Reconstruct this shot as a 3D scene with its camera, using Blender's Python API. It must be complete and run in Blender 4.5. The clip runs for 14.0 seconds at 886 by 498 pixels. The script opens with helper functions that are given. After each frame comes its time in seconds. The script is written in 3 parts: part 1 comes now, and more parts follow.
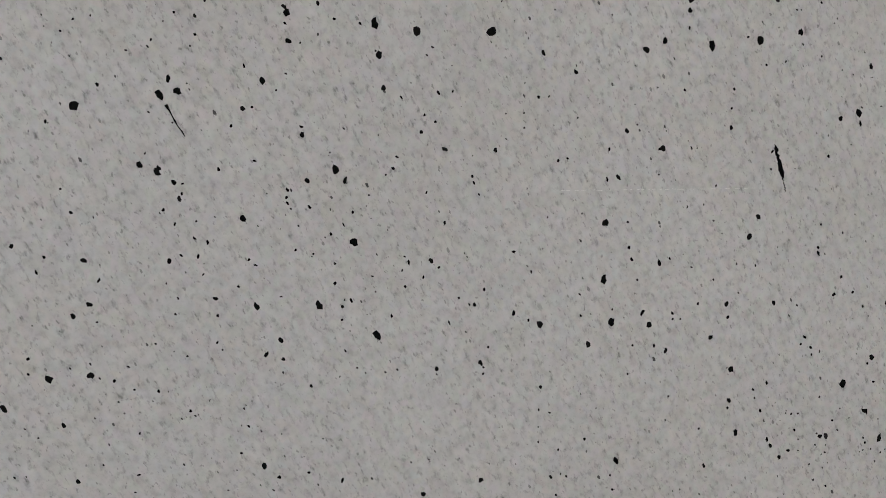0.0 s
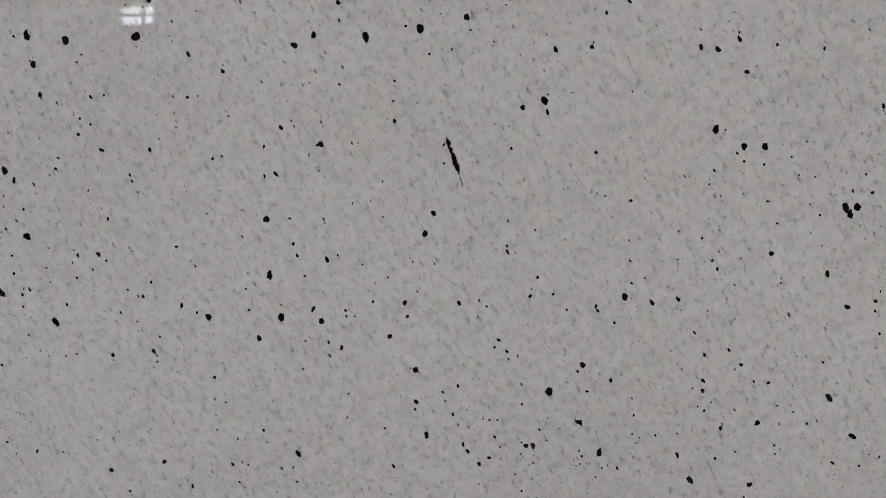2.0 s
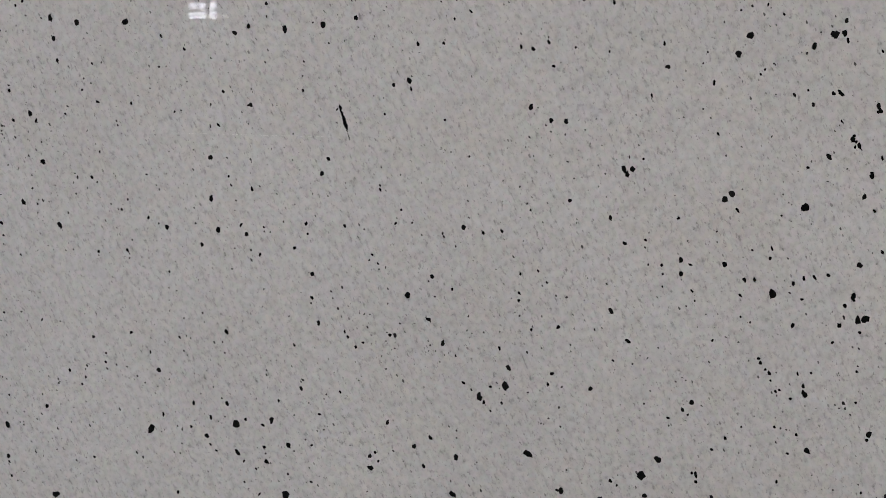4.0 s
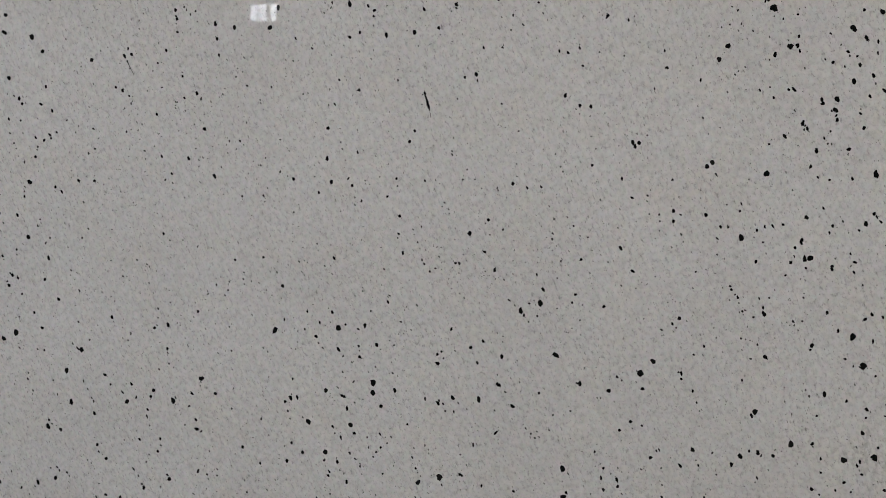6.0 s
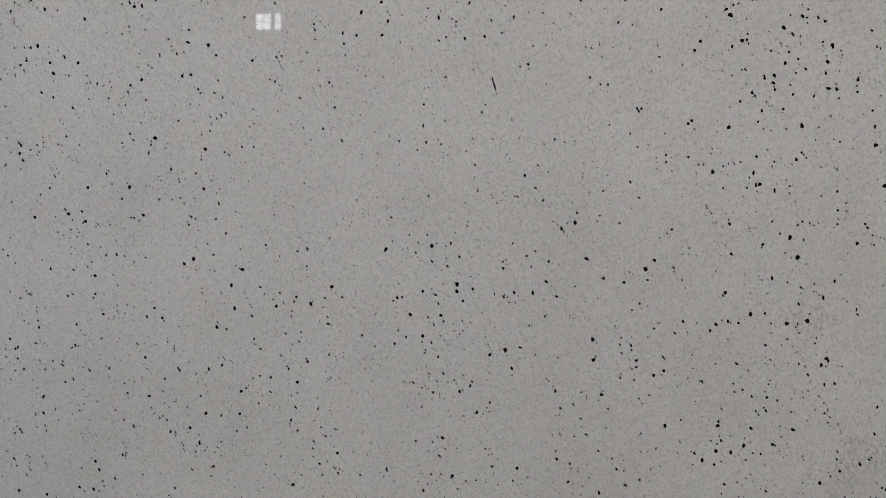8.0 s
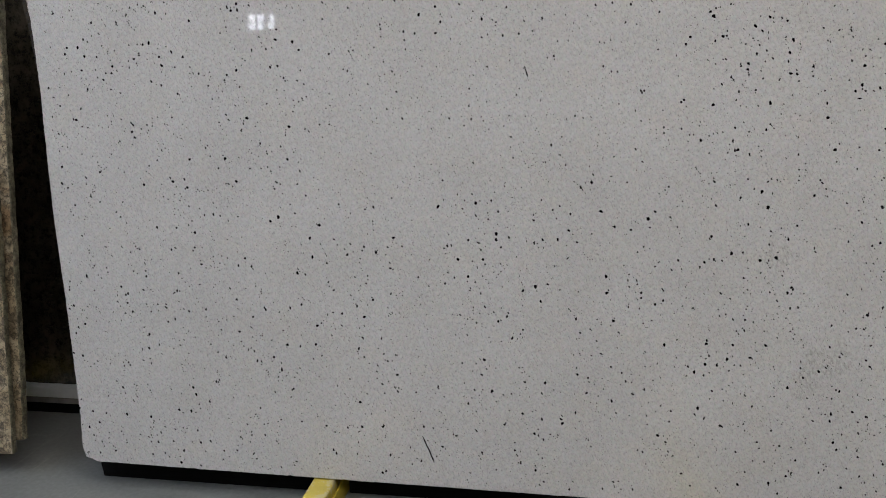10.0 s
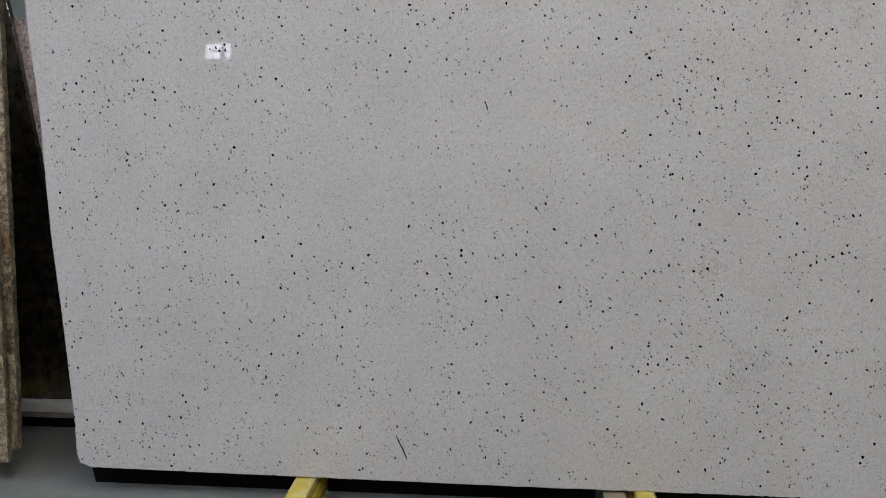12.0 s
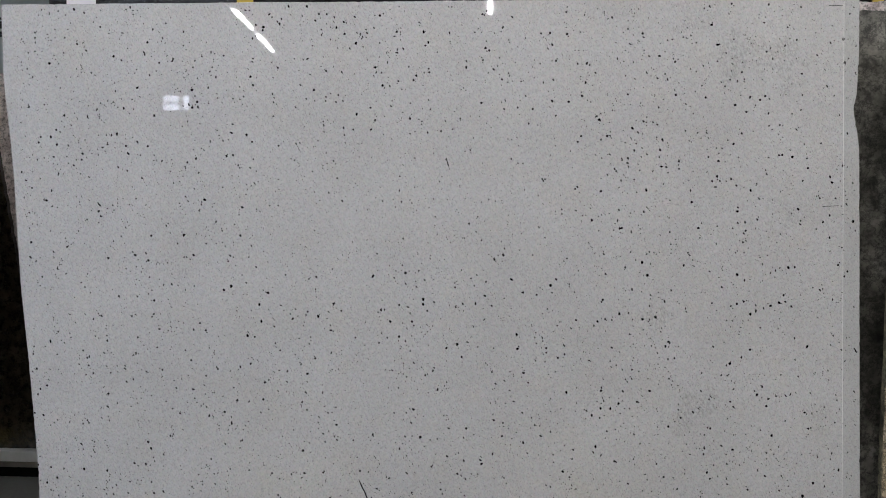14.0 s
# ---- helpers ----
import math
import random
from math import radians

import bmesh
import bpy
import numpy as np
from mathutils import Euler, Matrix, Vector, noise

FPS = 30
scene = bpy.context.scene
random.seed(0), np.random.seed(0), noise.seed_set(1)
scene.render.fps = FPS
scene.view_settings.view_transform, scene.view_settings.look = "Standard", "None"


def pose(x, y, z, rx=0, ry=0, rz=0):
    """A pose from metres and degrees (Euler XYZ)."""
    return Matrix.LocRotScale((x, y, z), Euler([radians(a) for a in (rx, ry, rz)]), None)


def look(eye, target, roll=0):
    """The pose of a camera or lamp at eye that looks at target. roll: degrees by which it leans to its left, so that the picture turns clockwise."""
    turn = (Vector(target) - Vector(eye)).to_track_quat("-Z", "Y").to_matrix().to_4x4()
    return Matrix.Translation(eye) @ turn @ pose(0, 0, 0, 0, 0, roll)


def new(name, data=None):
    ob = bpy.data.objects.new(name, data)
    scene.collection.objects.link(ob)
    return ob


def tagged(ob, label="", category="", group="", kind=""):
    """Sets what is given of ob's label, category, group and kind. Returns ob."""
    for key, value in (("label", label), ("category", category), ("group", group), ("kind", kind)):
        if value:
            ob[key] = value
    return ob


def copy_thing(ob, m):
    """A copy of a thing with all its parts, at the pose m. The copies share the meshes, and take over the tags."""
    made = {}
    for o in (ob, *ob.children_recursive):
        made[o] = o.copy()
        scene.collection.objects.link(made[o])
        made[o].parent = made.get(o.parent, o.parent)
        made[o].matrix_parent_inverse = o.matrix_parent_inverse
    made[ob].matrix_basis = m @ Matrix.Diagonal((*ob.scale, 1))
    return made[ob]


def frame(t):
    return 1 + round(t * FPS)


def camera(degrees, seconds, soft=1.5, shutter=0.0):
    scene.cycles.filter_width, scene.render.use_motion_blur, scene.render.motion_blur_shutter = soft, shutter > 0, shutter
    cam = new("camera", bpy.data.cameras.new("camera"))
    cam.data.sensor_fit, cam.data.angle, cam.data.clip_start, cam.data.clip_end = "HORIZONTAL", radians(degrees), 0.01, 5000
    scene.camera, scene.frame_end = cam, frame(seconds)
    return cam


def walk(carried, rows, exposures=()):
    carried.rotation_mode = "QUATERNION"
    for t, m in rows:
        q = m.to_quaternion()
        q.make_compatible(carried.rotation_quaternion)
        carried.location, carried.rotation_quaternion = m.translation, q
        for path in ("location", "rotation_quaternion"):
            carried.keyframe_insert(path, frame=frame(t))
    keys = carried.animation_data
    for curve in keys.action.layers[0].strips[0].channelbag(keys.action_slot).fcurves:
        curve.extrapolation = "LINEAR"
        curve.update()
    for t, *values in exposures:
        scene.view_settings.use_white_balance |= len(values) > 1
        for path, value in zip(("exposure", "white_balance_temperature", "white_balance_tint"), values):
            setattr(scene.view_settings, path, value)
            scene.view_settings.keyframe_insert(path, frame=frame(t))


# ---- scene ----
cam = camera(54.6, 14.0, soft=0.9)
# The polished slab leans back by five degrees on its rails; the path is given in the slab's own upright axes.
LEAN = pose(0, 0, 0.115, -5)
PATH = [
    (0, (1.1061, -0.7386, 1.3928), (1.5145, 1.1997, 1.1162), -0.92),
    (0.5, (1.2275, -0.7096, 1.3912), (1.6266, 1.2281, 1.0979), -0.80),
    (1, (1.3624, -0.6689, 1.3975), (1.6792, 1.2844, 1.1070), -1.22),
    (1.5, (1.5084, -0.6955, 1.3949), (1.6305, 1.2807, 1.1124), -2.07),
    (2, (1.6331, -0.7807, 1.3982), (1.4949, 1.1887, 1.0777), -2.61),
    (2.5, (1.6872, -0.8784, 1.3754), (1.5060, 1.0919, 1.0842), -2.08),
    (3, (1.7476, -0.9546, 1.3669), (1.5348, 1.0121, 1.0720), -1.16),
    (3.2, (1.7735, -0.9760, 1.3687), (1.5604, 0.9901, 1.0703), -0.84),
    (5.3, (1.9092, -1.3060, 1.3289), (1.5613, 0.6400, 1.0255), 1.47),
    (5.5, (1.9012, -1.3586, 1.3263), (1.5459, 0.5868, 1.0278), 1.43),
    (6, (1.8947, -1.4571, 1.3231), (1.5360, 0.4882, 1.0278), 1.55),
    (6.5, (1.9295, -1.6019, 1.3002), (1.5656, 0.3428, 1.0077), 1.49),
    (7, (1.9323, -1.7871, 1.2844), (1.5512, 0.1552, 0.9975), 1.70),
    (7.5, (1.8804, -1.9542, 1.2700), (1.5038, -0.0106, 0.9859), 1.52),
    (7.7, (1.8642, -2.0329, 1.2628), (1.5065, -0.0859, 0.9777), 0.55),
    (9.8, (1.7865, -2.6387, 1.2031), (1.4754, -0.6834, 0.9203), 0.54),
    (10, (1.7625, -2.7036, 1.1907), (1.4514, -0.7485, 0.9062), 0.04),
    (10.5, (1.7353, -2.8293, 1.1867), (1.4513, -0.8719, 0.8901), -0.63),
    (11, (1.7706, -2.9123, 1.1883), (1.5250, -0.9495, 0.8931), -0.38),
    (11.5, (1.7836, -2.9769, 1.1846), (1.5607, -1.0080, 0.9131), -0.19),
    (12, (1.7537, -3.0178, 1.1954), (1.5470, -1.0411, 0.9718), -0.12),
    (12.5, (1.7351, -3.0697, 1.1981), (1.5564, -1.0872, 1.0032), -0.01),
    (13, (1.7405, -3.1064, 1.1989), (1.6018, -1.1165, 1.0533), 0.12),
    (13.5, (1.7483, -3.1322, 1.2043), (1.6289, -1.1395, 1.0827), 0.21),
    (14, (1.7416, -3.1649, 1.2004), (1.6375, -1.1703, 1.0976), 0.31),
]
walk(cam, [(t, LEAN @ look(eye, target, roll)) for t, eye, target, roll in PATH],
     exposures=[(0.0, -0.18, 6740, 12), (2.3, -0.20, 6650, 15), (3.2, -0.17, 6650, 15), (6.0, -0.13, 6710, 12), (7.5, -0.13, 6710, 12),
                (10.5, -0.06, 6590, 12.5), (12.5, -0.03, 6480, 13), (14.0, -0.02, 6380, 13)])

# ---- world and lamps ----
world = bpy.data.worlds.new("warehouse_air")
scene.world = world
world.use_nodes = True
world.node_tree.nodes["Background"].inputs[0].default_value = (0.75, 0.85, 1.0, 1)
world.node_tree.nodes["Background"].inputs[1].default_value = 0.3

LAMP_Z = 5.2
# ceiling lamps: the glow and colour of the tubes, and x, y of the middle of each lamp (two tubes end to end, along y)
LAMP_ROWS = [
    # unseen lamps, added to light the slabs from above
    ("added_white_tube", 156.0, (0.99, 0.968, 0.895), [(1.75, -4.7), (1.75, -1.9), (5.8, -4.2), (5.8, -2.6)]),
    # unseen lamps too, tinted blue to cool the slab's left side
    ("added_cool_tube", 156.0, (0.79, 0.905, 1.06), [(-2.27, -5.6), (-2.27, -3.0), (-6.3, -4.2)]),
    # lamps mirrored in the slab, turned down to keep the floor beneath it dark
    ("dimmed_tube", 86.0, (1.0, 0.99, 0.97), [(-2.25, -11.03), (1.75, -8.88)]),
]


# ---- node helpers ----
def mat(name, rough=0.5, metal=0.0):
    m = bpy.data.materials.new(name)
    m.use_nodes = True
    nt = m.node_tree
    b = nt.nodes["Principled BSDF"]
    b.inputs["Roughness"].default_value = rough
    b.inputs["Metallic"].default_value = metal
    return m, nt, b


def node(nt, kind, **values):
    n = nt.nodes.new(kind)
    for k, v in values.items():
        n.inputs[k.replace("_", " ")].default_value = v
    return n


def mapped(nt, scale=(1, 1, 1), turn=(0, 0, 0), shift=(0, 0, 0), kind="POINT"):
    tc = nt.nodes.new("ShaderNodeTexCoord")
    mp = nt.nodes.new("ShaderNodeMapping")
    mp.vector_type = kind
    mp.inputs["Scale"].default_value = scale
    mp.inputs["Rotation"].default_value = [radians(a) for a in turn]
    mp.inputs["Location"].default_value = shift
    nt.links.new(tc.outputs["Object"], mp.inputs["Vector"])
    return mp.outputs["Vector"]


def noise_tex(nt, vec, scale, detail=4.0, rough=0.55):
    n = node(nt, "ShaderNodeTexNoise", Scale=scale, Detail=detail, Roughness=rough)
    nt.links.new(vec, n.inputs["Vector"])
    return n.outputs["Fac"]


def ramp(nt, fac, stops):
    r = nt.nodes.new("ShaderNodeValToRGB")
    els = r.color_ramp.elements
    while len(els) < len(stops):
        els.new(0.5)
    for e, (p, c) in zip(els, stops):
        e.position = p
        e.color = (*c, 1) if isinstance(c, tuple) else (c, c, c, 1)
    nt.links.new(fac, r.inputs["Fac"])
    return r.outputs["Color"]


def mix(nt, fac, a, b, how="MIX"):
    m = nt.nodes.new("ShaderNodeMix")
    m.data_type, m.blend_type = "RGBA", how
    for sock, v in ((m.inputs["Factor"], fac), (m.inputs["A"], a), (m.inputs["B"], b)):
        if isinstance(v, bpy.types.NodeSocket):
            nt.links.new(v, sock)
        elif isinstance(v, tuple):
            sock.default_value = (*v, 1)
        else:
            sock.default_value = v
    return m.outputs["Result"]


def calc(nt, op, a, b=0.0, c=0.0):
    m = nt.nodes.new("ShaderNodeMath")
    m.operation = op
    for sock, v in zip(m.inputs, (a, b, c)):
        if isinstance(v, bpy.types.NodeSocket):
            nt.links.new(v, sock)
        else:
            sock.default_value = v
    return m.outputs[0]


def bump(nt, b, height, strength, distance=0.002):
    n = node(nt, "ShaderNodeBump", Strength=strength, Distance=distance)
    nt.links.new(height, n.inputs["Height"])
    nt.links.new(n.outputs["Normal"], b.inputs["Normal"])


def white_granite():
    """Pale grey polished granite: soft slanting grey grain, pin-prick dark grains, cloudy grey stains."""
    m, nt, b = mat("white_granite", 0.017)
    plain = mapped(nt)
    # the grain runs down and to the right
    slant = mapped(nt, (1.0, 1.0, 1.9), (0, -24, 0), kind="TEXTURE")
    cloud = noise_tex(nt, plain, 3.0, 3)
    col = ramp(nt, cloud, [(0.3, (0.542, 0.529, 0.525)), (0.5, (0.574, 0.562, 0.560)), (0.72, (0.602, 0.589, 0.588))])
    warm = ramp(nt, noise_tex(nt, plain, 22, 3), [(0.35, (0.99, 0.997, 1.008)), (0.5, (1, 1, 1)), (0.66, (1.012, 1.0, 0.985))])
    col = mix(nt, 0.6, col, warm, "MULTIPLY")
    # feldspar grains some millimetres across, each with a faint tint of its own
    lean_grain = mapped(nt, (1.0, 1.0, 1.25), (0, -28, 0), kind="TEXTURE")
    crystals = node(nt, "ShaderNodeTexVoronoi", Scale=150.0, Randomness=1.0)
    crystals.feature = "SMOOTH_F1"
    crystals.inputs["Smoothness"].default_value = 0.35
    nt.links.new(lean_grain, crystals.inputs["Vector"])
    tint = mix(nt, 0.05, (1.0, 1.0, 1.0), crystals.outputs["Color"])
    col = mix(nt, 1.0, mix(nt, 1.0, col, tint, "MULTIPLY"), (1.05, 1.05, 1.05), "MULTIPLY")
    grain = ramp(nt, noise_tex(nt, lean_grain, 140, 3, 0.6), [(0.31, (0.84, 0.835, 0.835)), (0.48, (1.0, 0.996, 0.994)), (0.67, (1.08, 1.072, 1.068))])
    col = mix(nt, 1.0, col, grain, "MULTIPLY")
    broad = ramp(nt, noise_tex(nt, lean_grain, 55, 3, 0.6), [(0.32, 0.92), (0.5, 1.0), (0.68, 1.04)])
    col = mix(nt, 1.0, col, broad, "MULTIPLY")
    # soft grey dashes of half-buried mica
    where = ramp(nt, noise_tex(nt, plain, 9, 3), [(0.35, 0.5), (0.65, 1.0)])
    mottle = ramp(nt, noise_tex(nt, slant, 190, 3, 0.6), [(0.55, 1.0), (0.64, 0.74), (0.74, 0.38)])
    col = mix(nt, where, col, mix(nt, 1.0, col, mottle, "MULTIPLY"))
    sliver = ramp(nt, noise_tex(nt, mapped(nt, (1.0, 1.0, 1.8), (0, -26, 0), kind="TEXTURE"), 300, 2, 0.5), [(0.63, 1.0), (0.71, 0.3)])
    col = mix(nt, 0.6, col, sliver, "MULTIPLY")
    # pin-prick grains
    dots = node(nt, "ShaderNodeTexVoronoi", Scale=125.0)
    nt.links.new(slant, dots.inputs["Vector"])
    sep = nt.nodes.new("ShaderNodeSeparateColor")
    nt.links.new(dots.outputs["Color"], sep.inputs[0])
    rough_edge = calc(nt, "MULTIPLY_ADD", noise_tex(nt, plain, 900, 2), 0.16, -0.08)
    size = calc(nt, "MULTIPLY", calc(nt, "POWER", sep.outputs[0], 4.5), 0.17)
    inside = calc(nt, "LESS_THAN", calc(nt, "ADD", dots.outputs["Distance"], rough_edge), size)
    col = mix(nt, calc(nt, "MULTIPLY", inside, calc(nt, "MULTIPLY_ADD", sep.outputs[1], 0.4, 0.5)), col, (0.04, 0.038, 0.04))
    # grey mineral clouds at a few places of this slab
    tc = nt.nodes.new("ShaderNodeTexCoord")
    patchy = ramp(nt, noise_tex(nt, slant, 130, 4, 0.7), [(0.46, 0.0), (0.64, 1.0)])
    warp = node(nt, "ShaderNodeTexNoise", Scale=16.0, Detail=3.0)
    nt.links.new(plain, warp.inputs["Vector"])
    push = nt.nodes.new("ShaderNodeVectorMath")
    push.operation = "MULTIPLY_ADD"
    nt.links.new(warp.outputs["Color"], push.inputs[0])
    push.inputs[1].default_value = (0.36, 0, 0.36)
    push.inputs[2].default_value = (-0.18, 0, -0.18)
    moved = nt.nodes.new("ShaderNodeVectorMath")
    nt.links.new(plain, moved.inputs[0])
    nt.links.new(push.outputs[0], moved.inputs[1])
    for x, z, r, deep in STAINS:
        d = nt.nodes.new("ShaderNodeVectorMath")
        d.operation = "DISTANCE"
        nt.links.new(moved.outputs[0], d.inputs[0])
        d.inputs[1].default_value = (x, 0, z)
        fall = calc(nt, "MULTIPLY", calc(nt, "SUBTRACT", 1.0, calc(nt, "DIVIDE", d.outputs["Value"], r)), deep)
        fall = calc(nt, "MULTIPLY", calc(nt, "MAXIMUM", fall, 0.0), patchy)
        col = mix(nt, calc(nt, "MULTIPLY", calc(nt, "MINIMUM", fall, 0.7), 0.5), col, (0.17, 0.165, 0.145))
    # the rusty tint that the stone takes up along its lower edge
    sepx = nt.nodes.new("ShaderNodeSeparateXYZ")
    nt.links.new(tc.outputs["Object"], sepx.inputs[0])
    rust = ramp(nt, noise_tex(nt, plain, 7, 3), [(0.5, 0.0), (0.72, 0.3)])
    col = mix(nt, rust, col, mix(nt, 1.0, col, (1.03, 0.985, 0.91), "MULTIPLY"))
    # beyond the scored trim line the stone is left half polished
    edge = calc(nt, "ADD", sepx.outputs[0], calc(nt, "MULTIPLY", sepx.outputs[2], 0.0248))
    margin = calc(nt, "GREATER_THAN", edge, 3.049)
    col = mix(nt, calc(nt, "MULTIPLY", margin, 0.26), col, (0.36, 0.37, 0.36))
    nt.links.new(calc(nt, "ADD", calc(nt, "MULTIPLY", margin, 0.25), 0.017), b.inputs["Roughness"])
    nt.links.new(col, b.inputs["Base Color"])
    b.inputs["IOR"].default_value = 1.5
    return m


def fleck_stone():
    m, nt, b = mat("black_mica", 0.03)
    b.inputs["Specular IOR Level"].default_value = 0.12
    info = nt.nodes.new("ShaderNodeObjectInfo")
    geo = nt.nodes.new("ShaderNodeNewGeometry")
    vary = calc(nt, "FRACT", calc(nt, "ADD", info.outputs["Random"], geo.outputs["Random Per Island"]))
    nt.links.new(ramp(nt, vary, [(0.0, (0.003, 0.003, 0.0035)), (0.8, (0.007, 0.0065, 0.0065)), (0.97, (0.010, 0.009, 0.009)), (1.0, (0.03, 0.027, 0.028))]), b.inputs["Base Color"])
    return m


def granite(name, low, mid, high, scale=40.0, rough=0.15, spots=0.35, veins=0.0):
    m, nt, b = mat(name, rough)
    v = mapped(nt)
    big = noise_tex(nt, v, scale * 0.18, 5, 0.65)
    col = ramp(nt, big, [(0.33, low), (0.5, mid), (0.68, high)])
    small = ramp(nt, noise_tex(nt, v, scale, 5, 0.7), [(0.40, 0.25), (0.52, 1.0), (0.7, 1.25)])
    col = mix(nt, 0.85, col, small, "MULTIPLY")
    vo = node(nt, "ShaderNodeTexVoronoi", Scale=scale * 2.2)
    nt.links.new(v, vo.inputs["Vector"])
    dark = ramp(nt, vo.outputs["Distance"], [(0.15, 0.15), (0.32, 1.0)])
    col = mix(nt, spots, col, dark, "MULTIPLY")
    if veins > 0.75:
        brown = ramp(nt, noise_tex(nt, v, 5.0, 4), [(0.52, 0.0), (0.62, 0.7)])
        col = mix(nt, brown, col, mix(nt, 1.0, col, (0.62, 0.42, 0.28), "MULTIPLY"))
    if veins:
        crack = ramp(nt, noise_tex(nt, v, scale * 0.8, 6, 0.7), [(0.455, 1.0), (0.495, 0.08), (0.535, 1.0)])
        col = mix(nt, veins, col, crack, "MULTIPLY")
    nt.links.new(col, b.inputs["Base Color"])
    bump(nt, b, noise_tex(nt, v, scale * 2, 4), 0.25)
    return m


def floor_paint():
    m, nt, b = mat("grey_floor_paint", 0.3)
    v = mapped(nt)
    col = ramp(nt, noise_tex(nt, v, 1.6, 6, 0.6), [(0.3, (0.200, 0.208, 0.208)), (0.7, (0.262, 0.268, 0.264))])
    streaks = noise_tex(nt, mapped(nt, (1.0, 2.5, 1.0), (0, 0, 20)), 1.5, 4, 0.5)
    col = mix(nt, ramp(nt, streaks, [(0.45, 0.0), (0.9, 0.5)]), col, (0.27, 0.27, 0.265))
    # pale scuffs left by dragged timber
    drag = noise_tex(nt, mapped(nt, (1.0, 0.28, 1.0), (0, 0, 62)), 5.0, 2, 0.4)
    scuff = mix(nt, 1.0, ramp(nt, drag, [(0.488, 0.0), (0.50, 0.3), (0.512, 0.0)]), ramp(nt, noise_tex(nt, v, 2.2, 2), [(0.48, 0.0), (0.62, 1.0)]), "MULTIPLY")
    col = mix(nt, scuff, col, (0.42, 0.41, 0.40))
    dust = ramp(nt, noise_tex(nt, v, 55, 4), [(0.35, 0.85), (0.7, 1.12)])
    col = mix(nt, 0.7, col, dust, "MULTIPLY")
    nt.links.new(col, b.inputs["Base Color"])
    nt.links.new(ramp(nt, noise_tex(nt, v, 3, 3), [(0.3, 0.34), (0.7, 0.42)]), b.inputs["Roughness"])
    bump(nt, b, noise_tex(nt, v, 80, 3), 0.06)
    return m


def worn_paint(name, paint, under, wear=0.6, rough=0.4, scale=18.0):
    m, nt, b = mat(name, rough)
    v = mapped(nt)
    shade = ramp(nt, noise_tex(nt, v, 9, 4), [(0.3, 0.82), (0.7, 1.08)])
    col = mix(nt, 1.0, paint, shade, "MULTIPLY")
    chips = ramp(nt, noise_tex(nt, v, scale, 6, 0.65), [(wear, 0.0), (wear + 0.05, 0.8)])
    col = mix(nt, chips, col, under)
    nt.links.new(col, b.inputs["Base Color"])
    bump(nt, b, noise_tex(nt, v, scale * 2, 4), 0.2)
    return m


def plain_paint(name, colour, rough=0.6, vary=0.12, scale=4.0):
    m, nt, b = mat(name, rough)
    v = mapped(nt)
    shade = ramp(nt, noise_tex(nt, v, scale, 5), [(0.3, 1.0 - vary), (0.7, 1.0 + vary)])
    nt.links.new(mix(nt, 1.0, colour, shade, "MULTIPLY"), b.inputs["Base Color"])
    bump(nt, b, noise_tex(nt, v, 60, 3), 0.1)
    return m


def glow(name, colour, strength):
    m, nt, b = mat(name, 0.4)
    b.inputs["Base Color"].default_value = (0.8, 0.8, 0.8, 1)
    b.inputs["Emission Color"].default_value = (*colour, 1)
    b.inputs["Emission Strength"].default_value = strength
    return m


# x, z, radius and depth of the cloudy stains on the slab
STAINS = [(2.36, 0.80, 0.075, 1.3), (2.46, 0.40, 0.075, 1.3), (2.53, 0.46, 0.075, 1.3), (2.80, 1.72, 0.11, 1.4), (2.62, 1.75, 0.11, 1.4), (2.48, 1.88, 0.10, 0.7),
          (2.945, 0.42, 0.06, 1.0), (2.816, 1.16, 0.07, 1.0), (2.45, 1.05, 0.10, 0.5), (2.18, 0.98, 0.12, 0.35)]
M_SLAB = white_granite()
M_FLECK = fleck_stone()
M_BEIGE = granite("beige_granite", (0.24, 0.17, 0.10), (0.42, 0.34, 0.23), (0.58, 0.51, 0.40), 26, 0.3, 0.35, 0.9)
# the beige stone's side faces, darkened as they stand in shade
M_OLIVE_SHADE = granite("shaded_olive_edge", (0.045, 0.042, 0.028), (0.16, 0.145, 0.095), (0.30, 0.265, 0.18), 45, 0.5, 0.5, 0.7)
M_DARK = granite("dark_brown_granite", (0.018, 0.015, 0.011), (0.034, 0.028, 0.020), (0.052, 0.043, 0.032), 30, 0.12)
M_PINK = granite("rough_pink_granite", (0.40, 0.33, 0.32), (0.68, 0.60, 0.58), (0.80, 0.74, 0.72), 55, 0.6, 0.3)
M_BLOTCH = granite("blotched_cream_granite", (0.014, 0.014, 0.012), (0.12, 0.115, 0.098), (0.34, 0.32, 0.29), 20, 0.35, 0.2, 0.7)
M_BLACK = granite("black_granite", (0.008, 0.008, 0.008), (0.014, 0.014, 0.013), (0.025, 0.024, 0.022), 60, 0.2)
M_FLOOR = floor_paint()
M_YELLOW = worn_paint("worn_yellow_paint", (0.66, 0.53, 0.10), (0.62, 0.56, 0.34), 0.50, 0.4, 26.0)
M_YELLOW_STEEL = worn_paint("yellow_steel_paint", (0.58, 0.43, 0.04), (0.18, 0.13, 0.07), 0.66)
M_TIMBER = worn_paint("scuffed_timber", (0.30, 0.25, 0.17), (0.5, 0.42, 0.16), 0.60, 0.7)
M_WHITE_BAR = worn_paint("white_bar_paint", (0.82, 0.82, 0.84), (0.4, 0.39, 0.38), 0.72)
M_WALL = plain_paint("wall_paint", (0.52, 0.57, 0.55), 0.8)
